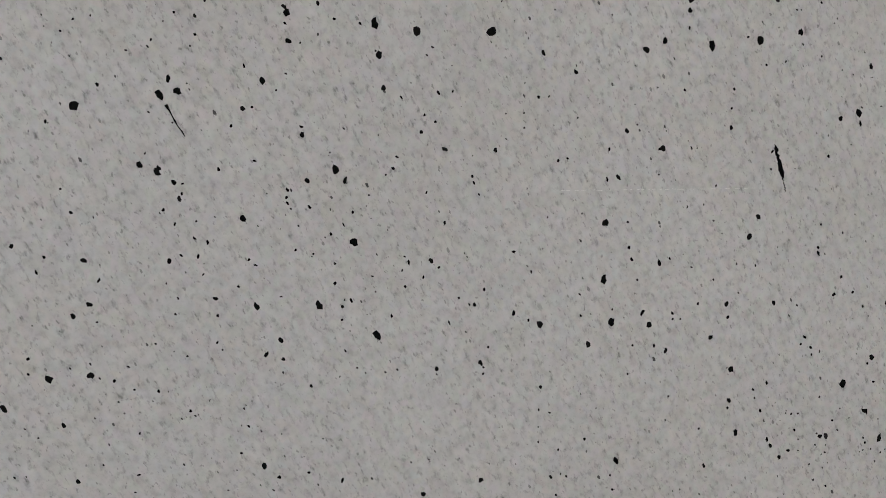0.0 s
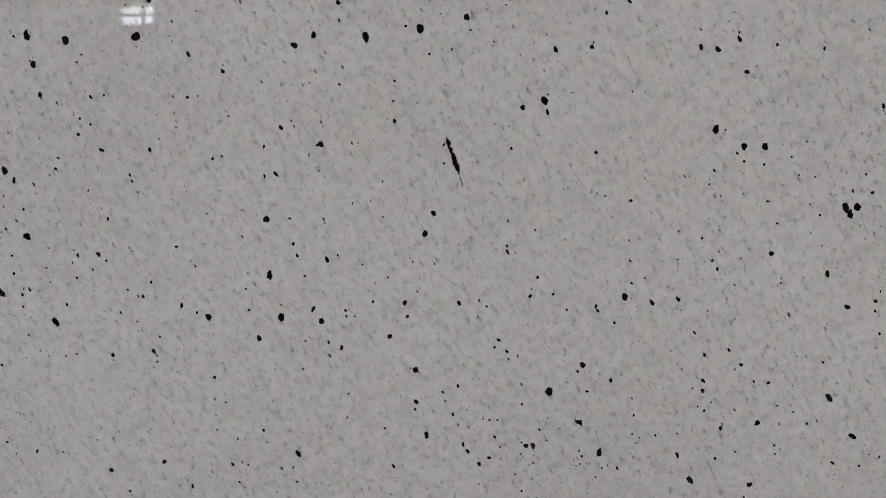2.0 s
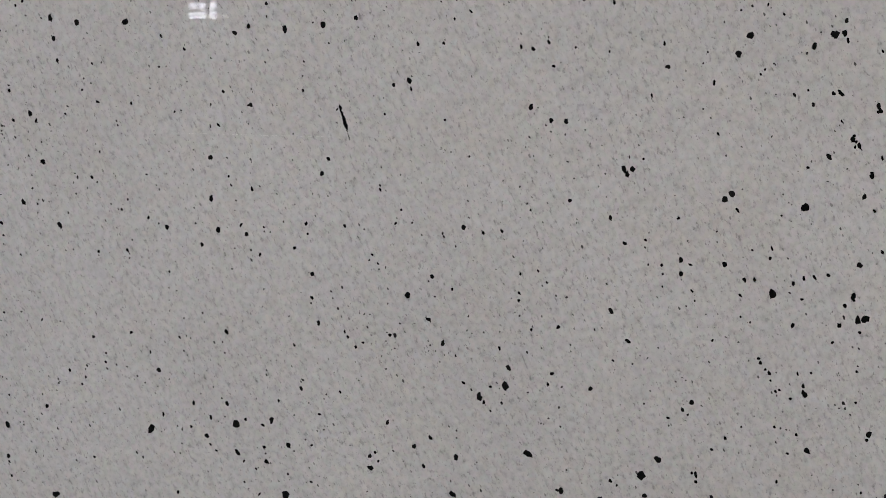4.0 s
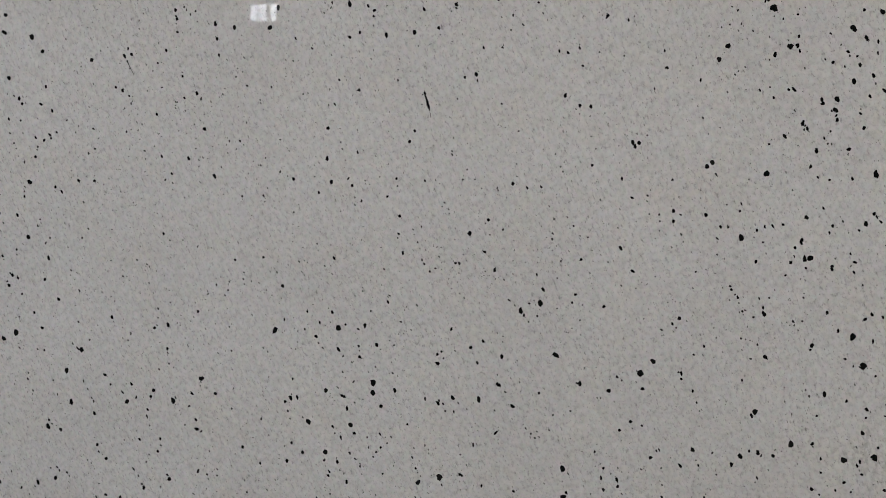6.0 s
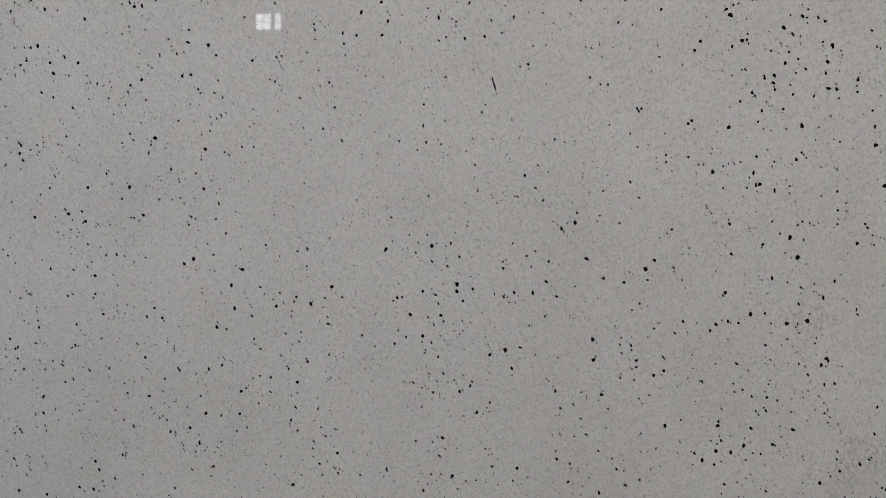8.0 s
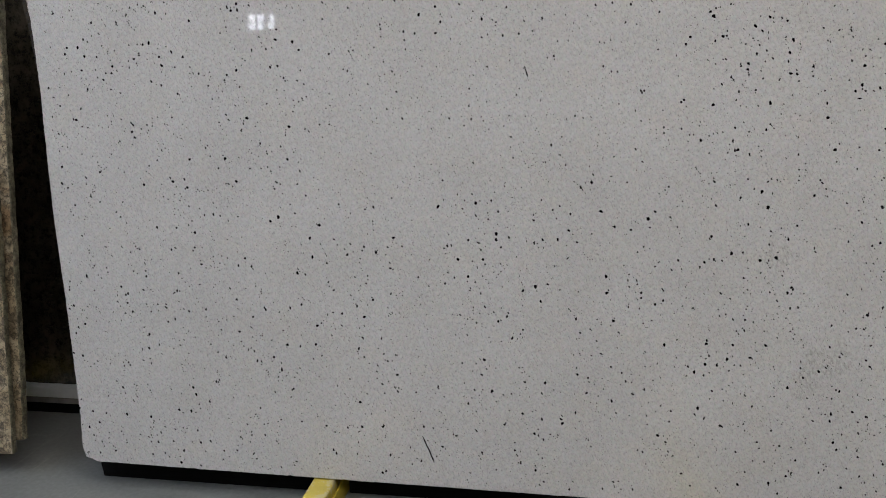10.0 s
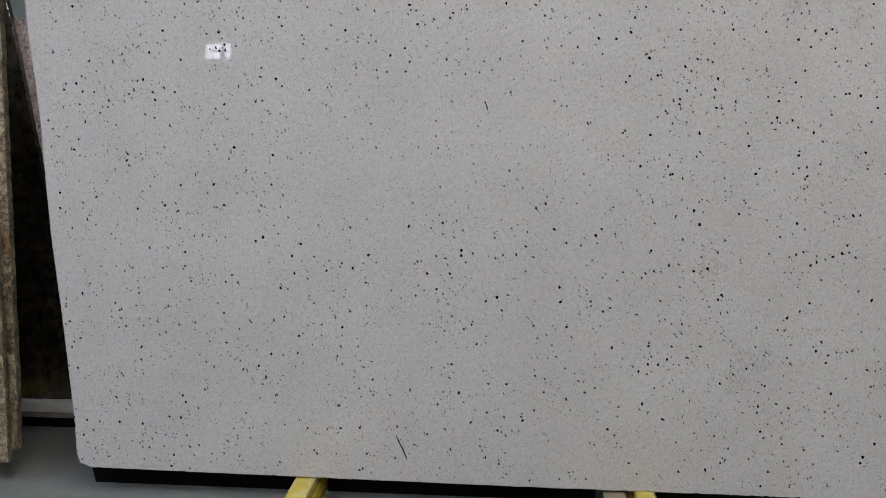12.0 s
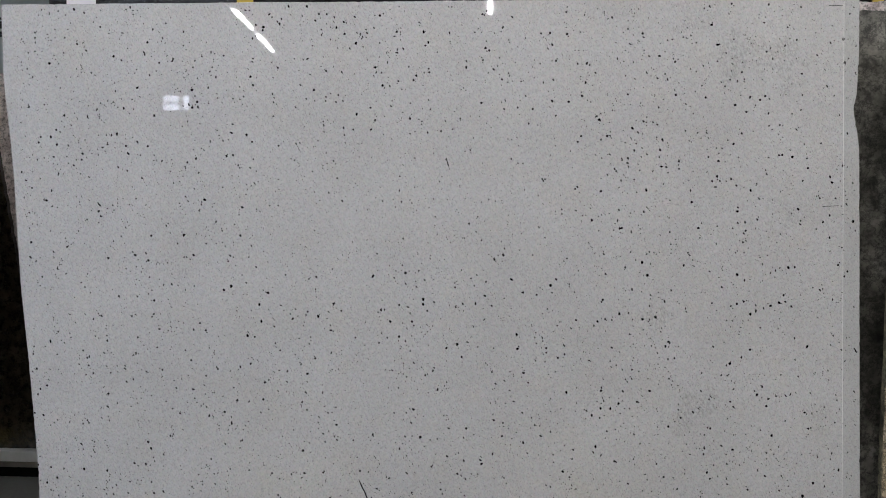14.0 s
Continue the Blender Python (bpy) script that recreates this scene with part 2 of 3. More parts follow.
# walls and ceiling out of view, kept dark to hold down bounce light
M_LOW_BOUNCE_WALL = plain_paint("low_bounce_wall", (0.10, 0.105, 0.11), 0.8)
M_CEIL = plain_paint("ceiling_paint", (0.09, 0.092, 0.095), 0.8)
M_CABLE = plain_paint("black_cable", (0.012, 0.012, 0.013), 0.5)
M_GREY_LIP = plain_paint("mottled_grey_lip", (0.26, 0.24, 0.23), 0.7, 0.3, 14.0)
# near-black for the pieces that stand in for deep shade
M_SHADE_BLACK = plain_paint("shade_black", (0.004, 0.004, 0.004), 0.85, 0.3, 20.0)
M_SHADE_BLACK.node_tree.nodes["Principled BSDF"].inputs["Specular IOR Level"].default_value = 0.15
M_PENCIL = plain_paint("pencil_black", (0.02, 0.02, 0.022), 0.6)
M_SCORE = plain_paint("scored_stone", (0.74, 0.73, 0.71), 0.7)
M_PAPER = plain_paint("paper_label", (0.78, 0.74, 0.76), 0.7, 0.04)
M_STEEL = plain_paint("lamp_steel", (0.6, 0.6, 0.6), 0.4)
M_DAY = glow("daylight_pane", (0.82, 0.87, 1.0), 12.0)


# ---- mesh helpers ----
def part(name, bm, material, parent=None, label="", m=None):
    me = bpy.data.meshes.new(name)
    bmesh.ops.recalc_face_normals(bm, faces=bm.faces)
    bm.to_mesh(me)
    bm.free()
    me.materials.append(material)
    ob = new(name, me)
    if parent:
        ob.parent = parent
    if m:
        ob.matrix_basis = m
    return tagged(ob, label)


def add_box(bm, lo, hi, bevel=0.0):
    c = [(a + b) / 2 for a, b in zip(lo, hi)]
    s = [b - a for a, b in zip(lo, hi)]
    made = bmesh.ops.create_cube(bm, size=1.0, matrix=Matrix.Translation(c) @ Matrix.Diagonal((*s, 1)))
    if bevel:
        edges = {e for v in made["verts"] for e in v.link_edges}
        bmesh.ops.bevel(bm, geom=list(edges), offset=bevel, segments=2, affect="EDGES", profile=0.6)


def box(lo, hi, bevel=0.0):
    bm = bmesh.new()
    add_box(bm, lo, hi, bevel)
    return bm


def empty(name, m=None):
    ob = new(name)
    if m:
        ob.matrix_basis = m
    return ob


def slab_mesh(corners, thick, seed, ragged=0.002, step=0.02, chamfer=0.003):
    """A sawn stone slab in its own x-z plane, y going in: an uneven rim, a small chamfer, a flat back."""
    rng = random.Random(seed)
    rim = []
    for (x0, z0), (x1, z1) in zip(corners, corners[1:] + corners[:1]):
        n = max(1, int(math.hypot(x1 - x0, z1 - z0) / step))
        for k in range(n):
            f = k / n
            wob = noise.noise((x0 + (x1 - x0) * f) * Vector((9, 0, 0)) + Vector((0, seed, (z0 + (z1 - z0) * f) * 9)))
            off = ragged * wob + (rng.uniform(-0.5, 0.5) * ragged if k else 0)
            if rng.random() < 0.03:
                off -= ragged * 1.5
            nx, nz = (z1 - z0), -(x1 - x0)
            ln = math.hypot(nx, nz)
            rim.append((x0 + (x1 - x0) * f - nx / ln * off, z0 + (z1 - z0) * f - nz / ln * off))
    cx, cz = sum(p[0] for p in rim) / len(rim), sum(p[1] for p in rim) / len(rim)
    bm = bmesh.new()
    loops = []
    for y, shrink in ((0.0, chamfer), (chamfer, 0.0), (thick - 0.002, 0.0), (thick, 0.002)):
        loop = []
        for x, z in rim:
            d = math.hypot(x - cx, z - cz)
            f = 1 - shrink / d
            loop.append(bm.verts.new((cx + (x - cx) * f, y, cz + (z - cz) * f)))
        loops.append(loop)
    bm.faces.new(loops[0])
    bm.faces.new(list(reversed(loops[-1])))
    for a, b in zip(loops, loops[1:]):
        for k in range(len(a)):
            j = (k + 1) % len(a)
            bm.faces.new((a[k], a[j], b[j], b[k]))
    return bm


# ---- building ----
def room():
    tagged(part("floor", box((-16, -17, -0.2), (18, 6.5, 0.0)), M_FLOOR), "grey painted concrete warehouse floor with scuffs", "floor", kind="structure")
    tagged(part("ceiling", box((-16, -17, 5.6), (18, 6.5, 5.8)), M_CEIL), "dark grey warehouse ceiling", "ceiling", kind="structure")
    tagged(part("wall_north", box((-16, 6.0, 0), (18, 6.3, 5.6)), M_WALL), "grey green painted warehouse wall", "wall", kind="structure")
    tagged(part("wall_west", box((-16, -16.38, 0), (-15.7, 6.0, 5.6)), M_LOW_BOUNCE_WALL), "unseen warehouse wall, dark to limit bounce light", "wall", kind="structure")
    tagged(part("wall_east", box((17.7, -16.38, 0), (18, 6.0, 5.6)), M_LOW_BOUNCE_WALL), "unseen warehouse wall, dark to limit bounce light", "wall", kind="structure")
    # rear wall with a small high window opening
    x0, x1, z0, z1 = -5.925, -5.255, 4.925, 5.315
    bm = bmesh.new()
    add_box(bm, (-16, -16.68, 0), (x0, -16.38, 5.6))
    add_box(bm, (x1, -16.68, 0), (18, -16.38, 5.6))
    add_box(bm, (x0, -16.68, 0), (x1, -16.38, z0))
    add_box(bm, (x0, -16.68, z1), (x1, -16.38, 5.6))
    tagged(part("wall_south", bm, M_LOW_BOUNCE_WALL), "warehouse wall with a small high window, dark to limit bounce light", "wall", kind="structure")
    win = tagged(empty("window_1", pose(x0, -16.43, z0)), "small high six-pane window bright with daylight", "window", kind="structure")
    w, h = x1 - x0, z1 - z0
    fr = bmesh.new()
    for lo, hi in (((0, -.03, 0), (w, .03, .02)), ((0, -.03, h - .02), (w, .03, h)), ((0, -.03, .02), (.02, .03, h - .02)), ((w - .02, -.03, .02), (w, .03, h - .02))):
        add_box(fr, lo, hi, 0.003)
    add_box(fr, (.02, -.02, .188), (w - .02, .02, .226), 0.002)
    for x, t in ((.196, .015), (.440, .048)):
        add_box(fr, (x - t, -.019, .02), (x + t, .019, h - .02), 0.002)
    part("window_frame", fr, M_STEEL, win)
    for a, b in ((.02, .181), (.211, .392), (.488, w - .02)):
        for c, d in ((.02, .188), (.226, h - .02)):
            part("pane", box((a, -.012, c), (b, -.006, d)), M_DAY, win)


def ceiling_lamp(tube):
    lamp = tagged(empty("ceiling_lamp"), "long twin-tube white ceiling lamp hung on steel rods, most of them added unseen", "lamp", "ceiling lamps")
    body = bmesh.new()
    for s in (-1, 1):
        y0, y1 = sorted((s * 0.16, s * 1.22))
        add_box(body, (-.09, y0, .04), (.09, y1, .10), 0.01)
    part("housing", body, M_STEEL, lamp)
    for s in (-1, 1):
        y0, y1 = sorted((s * 0.16, s * 1.22))
        part("tube", box((-.034, y0 + .02, .0), (.034, y1 - .02, .036), 0.008), tube, lamp)
        rod = bmesh.new()
        bmesh.ops.create_cone(rod, cap_ends=True, segments=8, radius1=.006, radius2=.006, depth=.30, matrix=pose(0, s * .68, .25))
        part("hanging_rod", rod, M_STEEL, lamp)
    return lamp


room()
for name, strength, colour, spots in LAMP_ROWS:
    first = ceiling_lamp(glow(name, colour, strength))
    first.matrix_basis = pose(*spots[0], LAMP_Z)
    for spot in spots[1:]:
        copy_thing(first, pose(*spot, LAMP_Z))

# ---- the white slab ----
SLAB_RIM = [(0.080, -0.001), (0.058, 0.009), (0.036, 0.014), (0.027, 0.040), (0.0235, 0.078), (0.020, 0.203), (-0.002, 0.527), (-0.034, 0.908), (-0.051, 1.275), (-0.066, 1.489), (-0.079, 1.60), (-0.085, 1.70), (-0.087, 1.941),
            (3.056, 1.945), (3.059, 1.735), (3.056, 1.60), (3.047, 1.56), (3.049, 1.53), (3.062, 1.47), (3.070, 1.415), (3.110, 0.141), (3.115, -0.016), (1.84, -0.015), (0.81, -0.008)]
slab = tagged(part("granite_slab", slab_mesh(SLAB_RIM, 0.03, 5, 0.0014, 0.012), M_SLAB, m=LEAN),
              "polished pale grey granite slab with black flecks on yellow rails", "stone slab")

# the flecks that stand out by size on this stone: x, z
LARGE_FLECKS = [(1.242, 1.476), (1.308, 1.476), (1.206, 1.482), (1.209, 1.456), (0.963, 1.416), (1.029, 1.424), (1.183, 1.297), (1.098, 1.245),
                (1.151, 1.243), (1.201, 1.213), (0.928, 1.194), (0.892, 1.172), (1.098, 1.102), (1.422, 1.211), (1.414, 1.252), (1.718, 1.070),
                (1.567, 1.47), (1.518, 1.465), (2.078, 1.453), (2.066, 1.432), (1.939, 1.296), (1.943, 1.290), (2.059, 1.261), (2.067, 1.268),
                (1.825, 1.370), (1.868, 1.353), (1.672, 1.132), (1.699, 1.101), (1.929, 1.120), (1.951, 1.082), (1.803, 1.041), (1.487, 0.955),
                (1.645, 0.960), (2.032, 1.006), (1.675, 1.402), (0.988, 0.936), (2.160, 0.416), (2.335, 0.834), (2.844, 0.839), (2.331, 1.033),
                (1.923, 0.871), (1.187, 1.602), (1.200, 1.686), (2.452, 1.569), (1.887, 1.498), (0.421, 0.693)]
MIDDLE_FLECKS = [(1.043, 1.427), (1.111, 1.435), (1.117, 1.214), (1.399, 1.191), (1.460, 1.206), (1.429, 1.073), (1.673, 1.130), (1.471, 1.469),
                 (1.453, 1.461), (1.142, 1.390), (1.169, 1.360), (1.010, 1.368), (1.295, 1.181), (1.547, 1.156), (1.471, 1.372), (1.415, 1.305),
                 (1.133, 1.490), (1.949, 1.296), (1.850, 1.354), (1.907, 1.018), (2.011, 1.186), (2.012, 1.169), (1.702, 0.942), (1.529, 1.001),
                 (1.426, 0.975), (1.402, 0.955), (1.428, 1.075), (1.792, 1.217), (2.123, 1.048), (1.331, 1.018), (2.063, 1.182), (1.943, 1.205),
                 (2.099, 1.164), (1.812, 1.442), (1.845, 1.447), (1.686, 1.446), (2.658, 1.657), (0.176, 1.491), (0.553, 0.809), (0.879, 1.180),
                 (2.470, 1.031), (1.168, 0.223), (1.286, 0.674), (2.103, 0.446), (2.251, 1.341)]
# and those that mark the stone nearer its rim
OUTER_LARGE_FLECKS = [(3.008, 1.715), (0.658, 1.578), (2.143, 1.512), (0.786, 1.464), (0.843, 1.456), (2.371, 1.440), (2.270, 1.401), (0.393, 1.386),
                      (2.247, 1.356), (2.569, 1.309), (2.316, 1.258), (2.152, 1.253), (2.121, 1.147), (0.602, 1.082), (2.166, 1.023), (1.799, 1.017),
                      (1.766, 1.001), (2.326, 0.947), (1.437, 0.947), (1.316, 0.934), (1.830, 0.927), (1.974, 0.906), (2.271, 0.895), (0.781, 0.891),
                      (1.873, 0.879), (2.816, 0.879), (0.921, 0.867), (1.504, 0.850), (2.650, 0.846), (1.698, 0.836), (2.226, 0.804), (2.357, 0.794),
                      (2.147, 0.775), (1.014, 0.771), (1.381, 0.765), (0.895, 0.760), (1.851, 0.722), (1.414, 0.709), (0.842, 0.705), (2.904, 0.692),
                      (1.631, 0.683), (0.814, 0.586), (1.761, 0.582), (1.069, 0.564), (2.341, 0.520), (0.693, 0.398), (2.555, 0.220), (0.295, 0.178),
                      (2.903, 0.140)]
OUTER_MIDDLE_FLECKS = [(1.791, 1.848), (0.906, 1.840), (1.961, 1.825), (1.210, 1.825), (0.157, 1.816), (2.734, 1.755), (2.912, 1.742), (2.411, 1.720),
                       (0.643, 1.705), (1.658, 1.702), (0.478, 1.676), (1.475, 1.673), (0.859, 1.670), (1.096, 1.621), (1.875, 1.598), (2.733, 1.597),
                       (2.522, 1.592), (0.239, 1.526), (2.336, 1.503), (2.798, 1.387), (2.536, 1.379), (-0.019, 1.316), (2.990, 1.231), (0.275, 1.199),
                       (2.868, 1.137), (2.506, 1.121), (0.013, 1.050), (3.006, 0.991), (0.660, 0.750), (2.568, 0.687), (0.081, 0.674), (2.004, 0.638),
                       (0.223, 0.612), (2.240, 0.598), (0.401, 0.533), (1.827, 0.513), (2.764, 0.471), (0.901, 0.464), (2.163, 0.452), (2.500, 0.444),
                       (0.779, 0.369), (1.667, 0.368), (1.496, 0.333), (2.371, 0.248), (0.515, 0.245), (2.766, 0.211), (1.132, 0.194), (2.052, 0.191),
                       (2.939, 0.189)]


def fleck_shape(rng, squat):
    """The outline of a thin uneven grain about one unit long, up the z axis."""
    n = rng.randint(8, 11)
    a0, b0, c0 = (rng.uniform(0, 2 * math.pi) for _ in range(3))
    lump, edge = rng.uniform(0.06, 0.22), rng.uniform(0.04, 0.13)
    pts = []
    for k in range(n):
        a = 2 * math.pi * (k + rng.uniform(-0.18, 0.18)) / n
        r = 0.5 * (0.92 + lump * math.cos(2 * a + a0) + edge * math.cos(3 * a + b0) + 0.09 * math.cos(5 * a + c0) + rng.uniform(-0.10, 0.10))
        pts.append((math.cos(a) * r * squat, math.sin(a) * r))
    return pts


def fleck_mesh(rng, squat):
    pts = fleck_shape(rng, squat)
    me = bpy.data.meshes.new("mineral_fleck")
    n = len(pts)
    verts = [(x, -0.0002, z) for x, z in pts] + [(x * 1.02, 0.0004, z * 1.02) for x, z in pts]
    faces = [tuple(range(n))[::-1]] + [(k, (k + 1) % n, n + (k + 1) % n, n + k) for k in range(n)]
    me.from_pydata(verts, [], faces)
    bm = bmesh.new()
    bm.from_mesh(me)
    bmesh.ops.recalc_face_normals(bm, faces=bm.faces)
    if sum(f.normal.y * f.calc_area() for f in bm.faces) > 0:
        bmesh.ops.reverse_faces(bm, faces=bm.faces)
    bm.to_mesh(me)
    bm.free()
    me.materials.append(M_FLECK)
    return me


def on_slab(x, z):
    return 0.03 - 0.045 * z < x < 3.1 - 0.03 * z and 0.01 < z < 1.93


def flecks():
    rng = random.Random(11)
    shapes = [fleck_mesh(rng, rng.choice((0.58, 0.68, 0.78, 0.86, 0.95))) for _ in range(16)]

    def place(x, z, size, turn):
        ob = new("mineral_fleck", rng.choice(shapes))
        ob.parent = slab
        ob.matrix_basis = Matrix.Translation((x, 0, z)) @ Matrix.Rotation(radians(turn), 4, "Y") @ Matrix.Diagonal((size, 1, size, 1))

    place(1.5836, 1.3668, 0.0042, 40)
    for x, z in LARGE_FLECKS:
        place(x, z, rng.uniform(0.0078, 0.0100), rng.gauss(-14, 24))
    for x, z in MIDDLE_FLECKS:
        place(x, z, rng.uniform(0.0060, 0.0078), rng.gauss(-18, 18))
    for x, z in OUTER_LARGE_FLECKS:
        place(x, z, rng.uniform(0.0106, 0.0136), rng.gauss(-14, 24))
    for x, z in OUTER_MIDDLE_FLECKS:
        place(x, z, rng.uniform(0.0090, 0.0112), rng.gauss(-18, 18))
    made, loose = 0, []

    def spot(salt, scale):
        """A place on the slab, likelier where the stone is rich in mica."""
        while True:
            x, z = rng.uniform(-0.08, 3.11), rng.uniform(0.0, 1.94)
            if on_slab(x, z) and noise.noise(Vector((x * scale, salt, z * scale))) > rng.uniform(-0.9, 0.2):
                return x, z

    # short trails of two to four grains
    for _ in range(380):
        x, z = spot(3.0, 5)
        way = radians(rng.gauss(-22, 30))
        size = rng.uniform(0.0046, 0.0076)
        for _ in range(rng.randint(2, 4)):
            if on_slab(x, z):
                if 0.88 < x < 2.15 and 0.93 < z < 1.5 and made < 105:
                    place(x, z, size * 0.68, rng.gauss(-20, 20))
                    made += 1
                else:
                    loose.append((x, z, size, rng.gauss(-20, 20)))
            gap = rng.uniform(0.006, 0.022)
            x, z = x - math.sin(way) * gap + rng.uniform(-0.004, 0.004), z - math.cos(way) * gap
            size *= rng.uniform(0.6, 1.0)
    # single grains
    for _ in range(3100):
        x, z = spot(3.0, 5)
        known = 0.88 < x < 2.15 and 0.93 < z < 1.5
        size = 0.0031 + 0.0044 * rng.random() ** 2.4 if known else 0.0044 + 0.0078 * rng.random() ** 2.2
        loose.append((x, z, size, rng.gauss(-20, 22)))
    # faint pricks
    for _ in range(4200):
        x, z = spot(8.0, 7)
        loose.append((x, z, rng.uniform(0.0012, 0.0030), rng.gauss(-20, 30)))
    verts, faces = [], []
    for x, z, size, turn in loose:
        squat = rng.choice((0.5, 0.62, 0.75, 0.9))
        c, s = math.cos(radians(-turn)) * size, math.sin(radians(-turn)) * size
        base = len(verts)
        pts = fleck_shape(rng, squat)
        verts += [(x + px * c - pz * s, -0.0002, z + px * s + pz * c) for px, pz in pts]
        verts += [(x + px * c - pz * s, 0.0004, z + px * s + pz * c) for px, pz in pts]
        n = len(pts)
        faces.append(tuple(range(base, base + n)))
        faces += [(base + (k + 1) % n, base + k, base + n + k, base + n + (k + 1) % n) for k in range(n)]
    me = bpy.data.meshes.new("fine_flecks")
    me.from_pydata(verts, [], faces)
    me.materials.append(M_FLECK)
    ob = new("fine_flecks", me)
    ob.parent = slab
    tagged(ob, "scattered fine black mineral flecks", kind="stuff")


def ribbon(name, pts, widths, material, label):
    """A flat streak in the slab's face along pts."""
    bm = bmesh.new()
    rows = []
    for k, (x, z) in enumerate(pts):
        a, b = pts[max(0, k - 1)], pts[min(len(pts) - 1, k + 1)]
        dx, dz = b[0] - a[0], b[1] - a[1]
        ln = math.hypot(dx, dz)
        nx, nz, w = -dz / ln, dx / ln, widths[k] / 2
        rows.append([bm.verts.new((x + s * nx * w, y, z + s * nz * w)) for s, y in ((-1, 0.0005), (-1, -0.0003), (1, -0.0003), (1, 0.0005))])
    for a, b in zip(rows, rows[1:]):
        for k in range(3):
            bm.faces.new((a[k], a[k + 1], b[k + 1], b[k]))
    part(name, bm, material, slab, label)


def wavy(start, end, n, wobble, seed):
    rng = random.Random(seed)
    (x0, z0), (x1, z1) = start, end
    return [(x0 + (x1 - x0) * k / n + rng.uniform(-wobble, wobble), z0 + (z1 - z0) * k / n) for k in range(n + 1)]


flecks()
ribbon("mineral_vein", wavy((1.5860, 1.3735), (1.5965, 1.3385), 22, 0.0009, 3),
       [.0006, .0012, .0028, .0045, .0035, .0022, .0026, .0034, .003, .0024, .0034, .0042, .0046, .004, .0046, .005, .0044, .005, .0042, .003, .0018, .0012, .0006], M_FLECK, "short black crooked mineral vein")
ribbon("mineral_vein", wavy((1.5968, 1.3375), (1.5992, 1.3280), 9, 0.0007, 9), [.0005, .0012, .0006, .0014, .0005, .0013, .0007, .0012, .001, .0004], M_FLECK, "broken dark end of a mineral vein")
ribbon("mineral_vein", wavy((1.264, 0.165), (1.304, 0.075), 12, 0.0009, 4), [.002, .003, .0038, .0045, .004, .004, .0045, .005, .005, .0045, .005, .004, .002], M_FLECK, "long thin black mineral vein")
ribbon("mineral_vein", wavy((1.033, 1.416), (1.047, 1.390), 6, 0.0006, 6), [.003, .0015, .0008, .0014, .0006, .0012, .0005], M_FLECK, "faint broken dark mineral vein")
ribbon("mineral_vein", wavy((3.072, 0.690), (3.081, 0.672), 5, 0.0012, 7), [.003, .0045, .004, .005, .004, .002], M_FLECK, "short black mineral vein")
ribbon("pencil_mark", [(2.945, 1.202), (3.003, 1.205)], [.0022, .0018], M_PENCIL, "black pencil mark")
ribbon("pencil_mark", [(2.948, 1.917), (2.996, 1.9155)], [.002, .0022], M_PENCIL, "black pencil mark")
def hairline(x0, z0, x1, z1, seed):
    """A broken pale scratch: short dashes along one line."""
    rng = random.Random(seed)
    at = 0.0
    bm = bmesh.new()
    while at < 1.0:
        end = min(1.0, at + rng.uniform(0.008, 0.03))
        (xa, za), (xb, zb) = ((x0 + (x1 - x0) * f, z0 + (z1 - z0) * f + rng.uniform(-0.0004, 0.0004)) for f in (at, end))
        w = rng.uniform(0.0001, 0.00022)
        ring = [[bm.verts.new((x, y, z + dz)) for dz, y in ((-w, 0.0005), (-w, -0.0003), (w, -0.0003), (w, 0.0005))] for x, z in ((xa, za), (xb, zb))]
        for k in range(3):
            bm.faces.new((ring[0][k], ring[0][k + 1], ring[1][k + 1], ring[1][k]))
        at = end + rng.uniform(0.004, 0.03)
    part("hairline_scratch", bm, M_SCORE, slab, "pale broken hairline scratch")


hairline(1.372, 1.336, 1.586, 1.332, 12)
ribbon("scored_line", [(3.0005, 1.93), (3.020, 1.131), (3.0485, -0.005)], [.0024, .0018, .002], M_SCORE, "thin scored white trim line")


# ---- rails, neighbours ----
def rail(x, width, y0, y1, top, cap=M_YELLOW, label="worn yellow painted beam in a steel channel on the floor"):
    r = tagged(empty("slab_rail", pose(x, 0, 0)), label, "rail", "slab rails")
    part("beam", box((-width / 2, y0, 0.012), (width / 2, y1, top), 0.008), cap, r)
    ch = bmesh.new()
    add_box(ch, (-width / 2 - .013, y0, 0), (width / 2 + .013, y1, .008), 0.002)
    for s in (-1, 1):
        a, b = sorted((s * (width / 2 + .007), s * (width / 2 + .013)))
        add_box(ch, (a, y0, .008), (b, y1, top - .03), 0.001)
    part("channel", ch, M_YELLOW_STEEL, r, "yellow steel channel")
    return r


RAIL_TOP = 0.1
rail(0.918, 0.078, -0.95, 1.1, RAIL_TOP)
rail(2.162, 0.070, -0.95, 1.1, RAIL_TOP)
rail(2.058, 0.080, -0.95, 0.02, RAIL_TOP - 0.012, M_TIMBER, "scuffed grey topped yellow beam beside a rail")


for x in (-2.3, -1.05, 3.85, 5.05):
    rail(x, 0.078, -0.95, 1.1, 0.113)


def stone(name, label, corners, thick, material, m, seed, ragged=0.004):
    return tagged(part(name, slab_mesh(corners, thick, seed, ragged, 0.03), material, m=m), label, "stone slab", "neighbouring slabs")


def rect(x0, z0, x1, z1, skew0=0.0, skew1=0.0):
    return [(x0, z0), (x0 + skew0, z1), (x1 + skew1, z1), (x1, z0)]


def shaded_edge(ob, material):
    """Gives a slab's side faces a darker stone that has their shade in its colour."""
    ob.data.materials.append(material)
    for f in ob.data.polygons:
        f.material_index = 0 if f.normal.y < -0.9 else 1


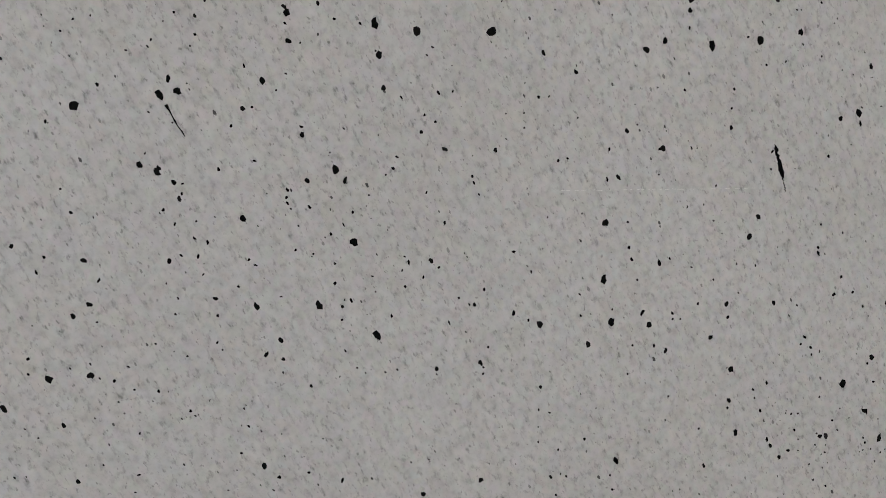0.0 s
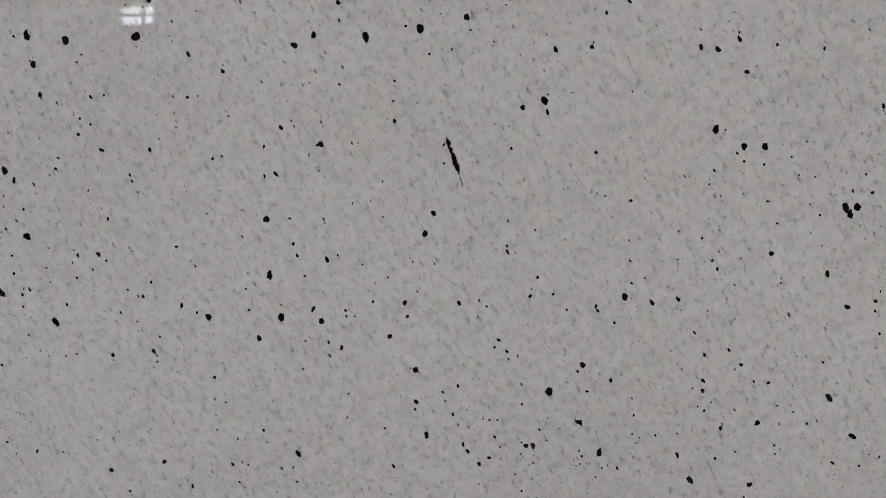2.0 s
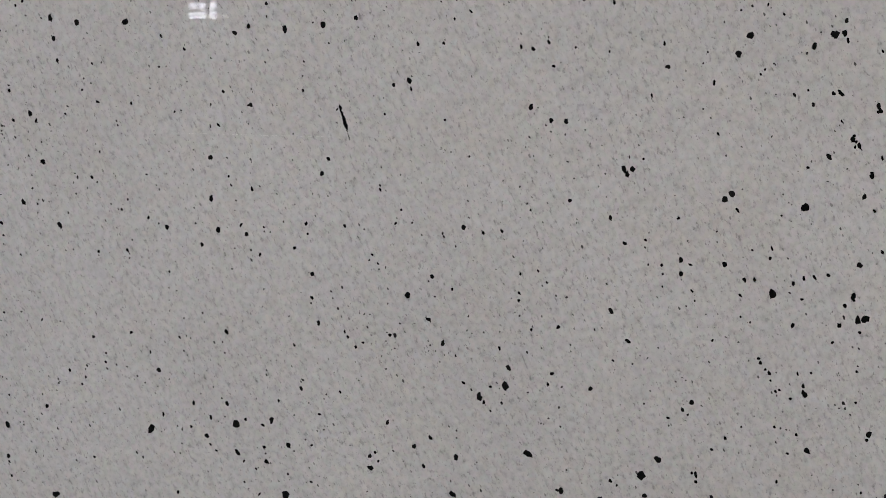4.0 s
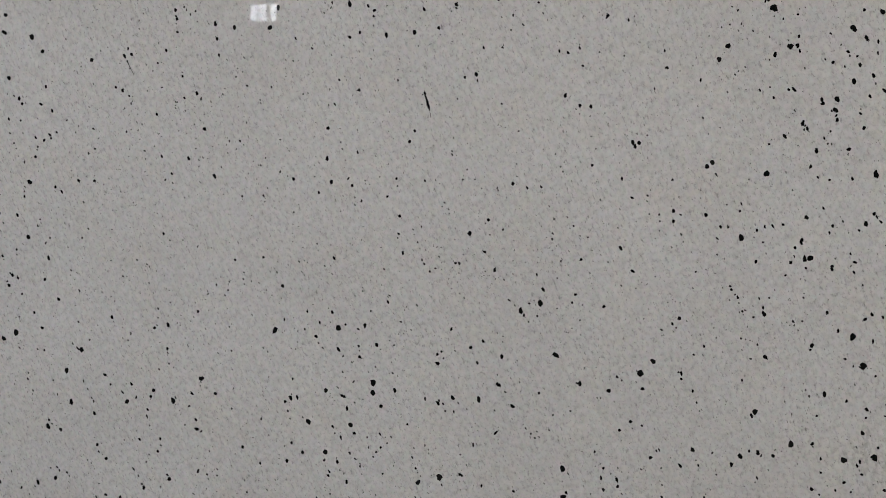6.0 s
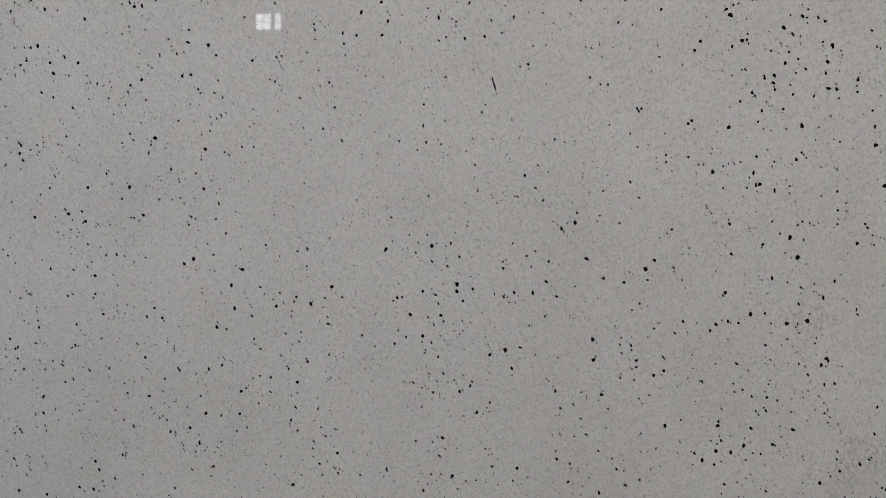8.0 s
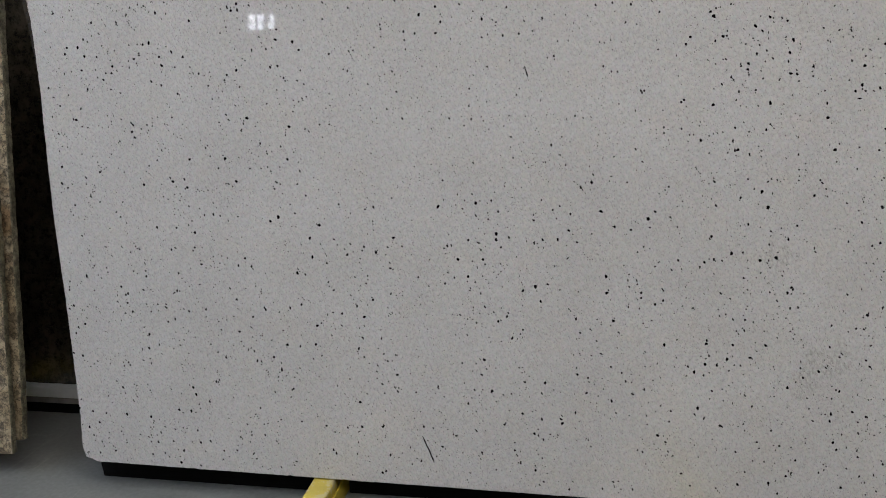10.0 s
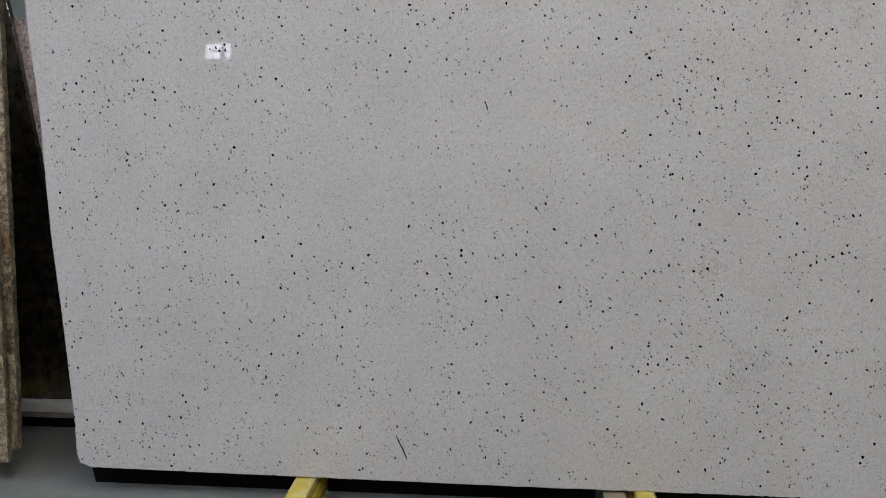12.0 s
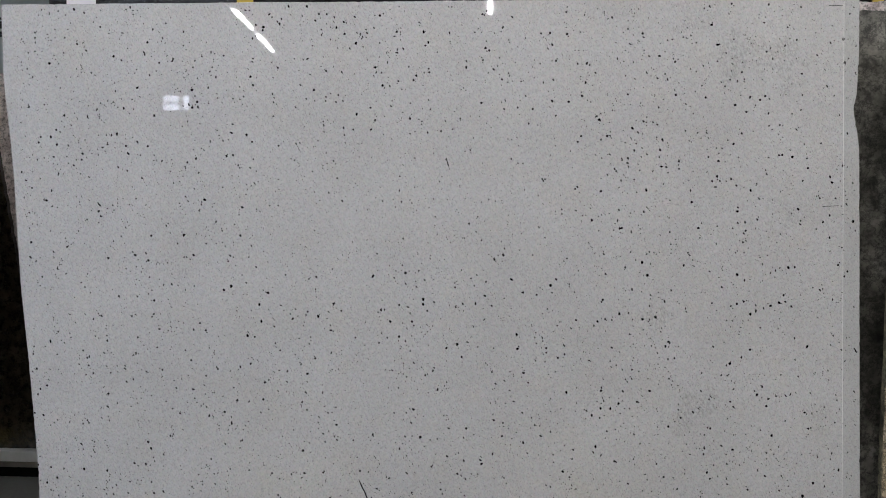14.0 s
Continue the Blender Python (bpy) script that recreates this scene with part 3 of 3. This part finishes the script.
BEIGE_RIM = [(-2.9, 0.0), (-2.9, 1.07), (-0.30, 1.058), (-0.2515, 1.048), (-0.2575, 0.186), (-0.2600, 0.0)]
shaded_edge(stone("beige_slab", "low beige and brown granite slab with rough edges", BEIGE_RIM, 0.024, M_BEIGE, pose(0, 0.011, 0.115, -5), 21, 0.003), M_OLIVE_SHADE)
OLIVE_RIM = [(-2.9, 0.0), (-2.9, 1.91), (-0.212, 1.91), (-0.228, 1.00), (-0.236, 0.261), (-0.246, 0.034), (-0.36, 0.027), (-0.40, 0.0)]
shaded_edge(stone("beige_slab", "tall beige granite slab with olive, shade-darkened edge and a broken corner", OLIVE_RIM, 0.03, M_BEIGE, pose(0, 0.053, 0.115, -5), 22, 0.003), M_OLIVE_SHADE)
stone("dark_slab", "dark brown polished granite slab on a white bar", rect(-2.6, 0, -0.255, 1.92, 0, -0.311), 0.03, M_DARK, pose(0, 0.62, 0.134, -5), 23)
stone("pink_slab", "rough pale pink granite slab against the rack", rect(-2.2, 0, 0.6, 1.727), 0.03, M_PINK, pose(0, 0.85, 0.134, -5), 24, 0.008)
back = stone("black_slab", "black granite slab behind the pale slab", rect(0.02, 0, 2.98, 2.02), 0.03, M_BLACK, pose(0, 0.15, 0.1, -5), 25)
part("paper_label", box((0.092, -0.0015, 1.90), (0.208, -0.0005, 2.018)), M_PAPER, back, "blank white paper label")
back_right = stone("black_slab", "black granite slab behind the cream slab", rect(3.0, 0, 5.3, 2.16), 0.03, M_BLACK, pose(0, 0.56, 0.115, -5), 28)
cream = stone("cream_slab", "cream granite slab with black blotches and broken edge", rect(2.95, 0, 5.2, 1.955), 0.03, M_BLOTCH, pose(0, 0.20, 0.115, -5), 26, 0.006)
# a paler strip along the top of the cream slab
part("pale_rim", slab_mesh([(2.955, 1.924), (2.955, 1.957), (5.19, 1.957), (5.19, 1.926)], 0.006, 31, 0.004, 0.02), M_PINK, cream, "pale broken rim", pose(0, -0.004, 0))
shaded_edge(stone("beige_slab", "beige granite slab with a shade-darkened edge", rect(3.167, 0, 5.4, 1.9, 0.017), 0.03, M_BEIGE, pose(0, -0.03, 0.115, -5), 27), M_OLIVE_SHADE)
bar = tagged(empty("rack_bar"), "white painted steel bar of the slab rack", "rack bar")
part("beam", box((-3.2, 0.585, 0.083), (3.3, 0.66, 0.134), 0.006), M_WHITE_BAR, bar)
# the lowest strip of the bar is greyer than the rest
part("lower_lip", box((-3.2, 0.590, 0.055), (3.3, 0.66, 0.082), 0.004), M_GREY_LIP, bar, "grey lower lip")
# added plate: the dark under the bar is floor in deep shade
part("bar_shade_plate", box((-3.2, 0.615, 0.0), (3.3, 0.65, 0.054), 0.003), M_SHADE_BLACK, bar, "black plate standing in for the shade under the bar")
tagged(part("rack_bar", box((-3.2, 0.83, 0.0), (0.7, 0.90, 0.133), 0.006), M_WHITE_BAR), "white painted steel bar behind the dark slab", "rack bar")


# added black blocks in place of the deep shade below the slabs
beam = tagged(empty("rack_base_beam"), "black blocks standing in for the shade under the leaning slabs", "rack beam")
for x0, x1 in ((0.02, 0.858), (0.978, 1.998), (2.216, 3.02)):
    bm = box((x0, 0.105, 0.0), (x1, 0.175, 0.088))
    for v in bm.verts:
        # the outer end is cut on the slant, where the shade tapers off
        if x0 < 0.1 and v.co.x < x0 + 0.01 and v.co.z < 0.02:
            v.co.x += 0.014
    part("shade_block", bm, M_SHADE_BLACK, beam)


def post_top(x, top, owner, half):
    """The top of a yellow rack post, as a short stub over a slab's top rim."""
    bm = bmesh.new()
    add_box(bm, (x - half, -.012, top - .16), (x + half, -.004, top + .03), 0.002)
    add_box(bm, (x - half, -.004, top + .012), (x + half, .034, top + .03), 0.002)
    part("post_top", bm, M_YELLOW_STEEL, owner, "top of a yellow steel rack post")


# stubs stand in for the rack posts, which have no lower part here
post_top(0.800, 2.02, back, 0.032)
post_top(3.358, 2.16, back_right, 0.023)


def cable_bundle():
    b = tagged(empty("cable_bundle", pose(0, 1.3, 2.06)), "bundle of black cables strung between the walls", "cables")
    rng = random.Random(8)
    for k in range(6):
        bm = bmesh.new()
        z, y = 0.016 * k, rng.uniform(-.02, .02)
        rows = []
        for n in range(69):
            x = -15.7 + n * 33.4 / 68
            dz = 0.006 * math.sin(x * 3.1 + k * 1.7) + 0.004 * math.sin(x * 7.3 + k)
            rows.append([bm.verts.new((x, y + .007 * math.cos(a), z + dz + .007 * math.sin(a))) for a in [math.pi * q / 3 for q in range(6)]])
        for a, c in zip(rows, rows[1:]):
            for q in range(6):
                bm.faces.new((a[q], a[(q + 1) % 6], c[(q + 1) % 6], c[q]))
        part("cable", bm, M_CABLE, b)


cable_bundle()
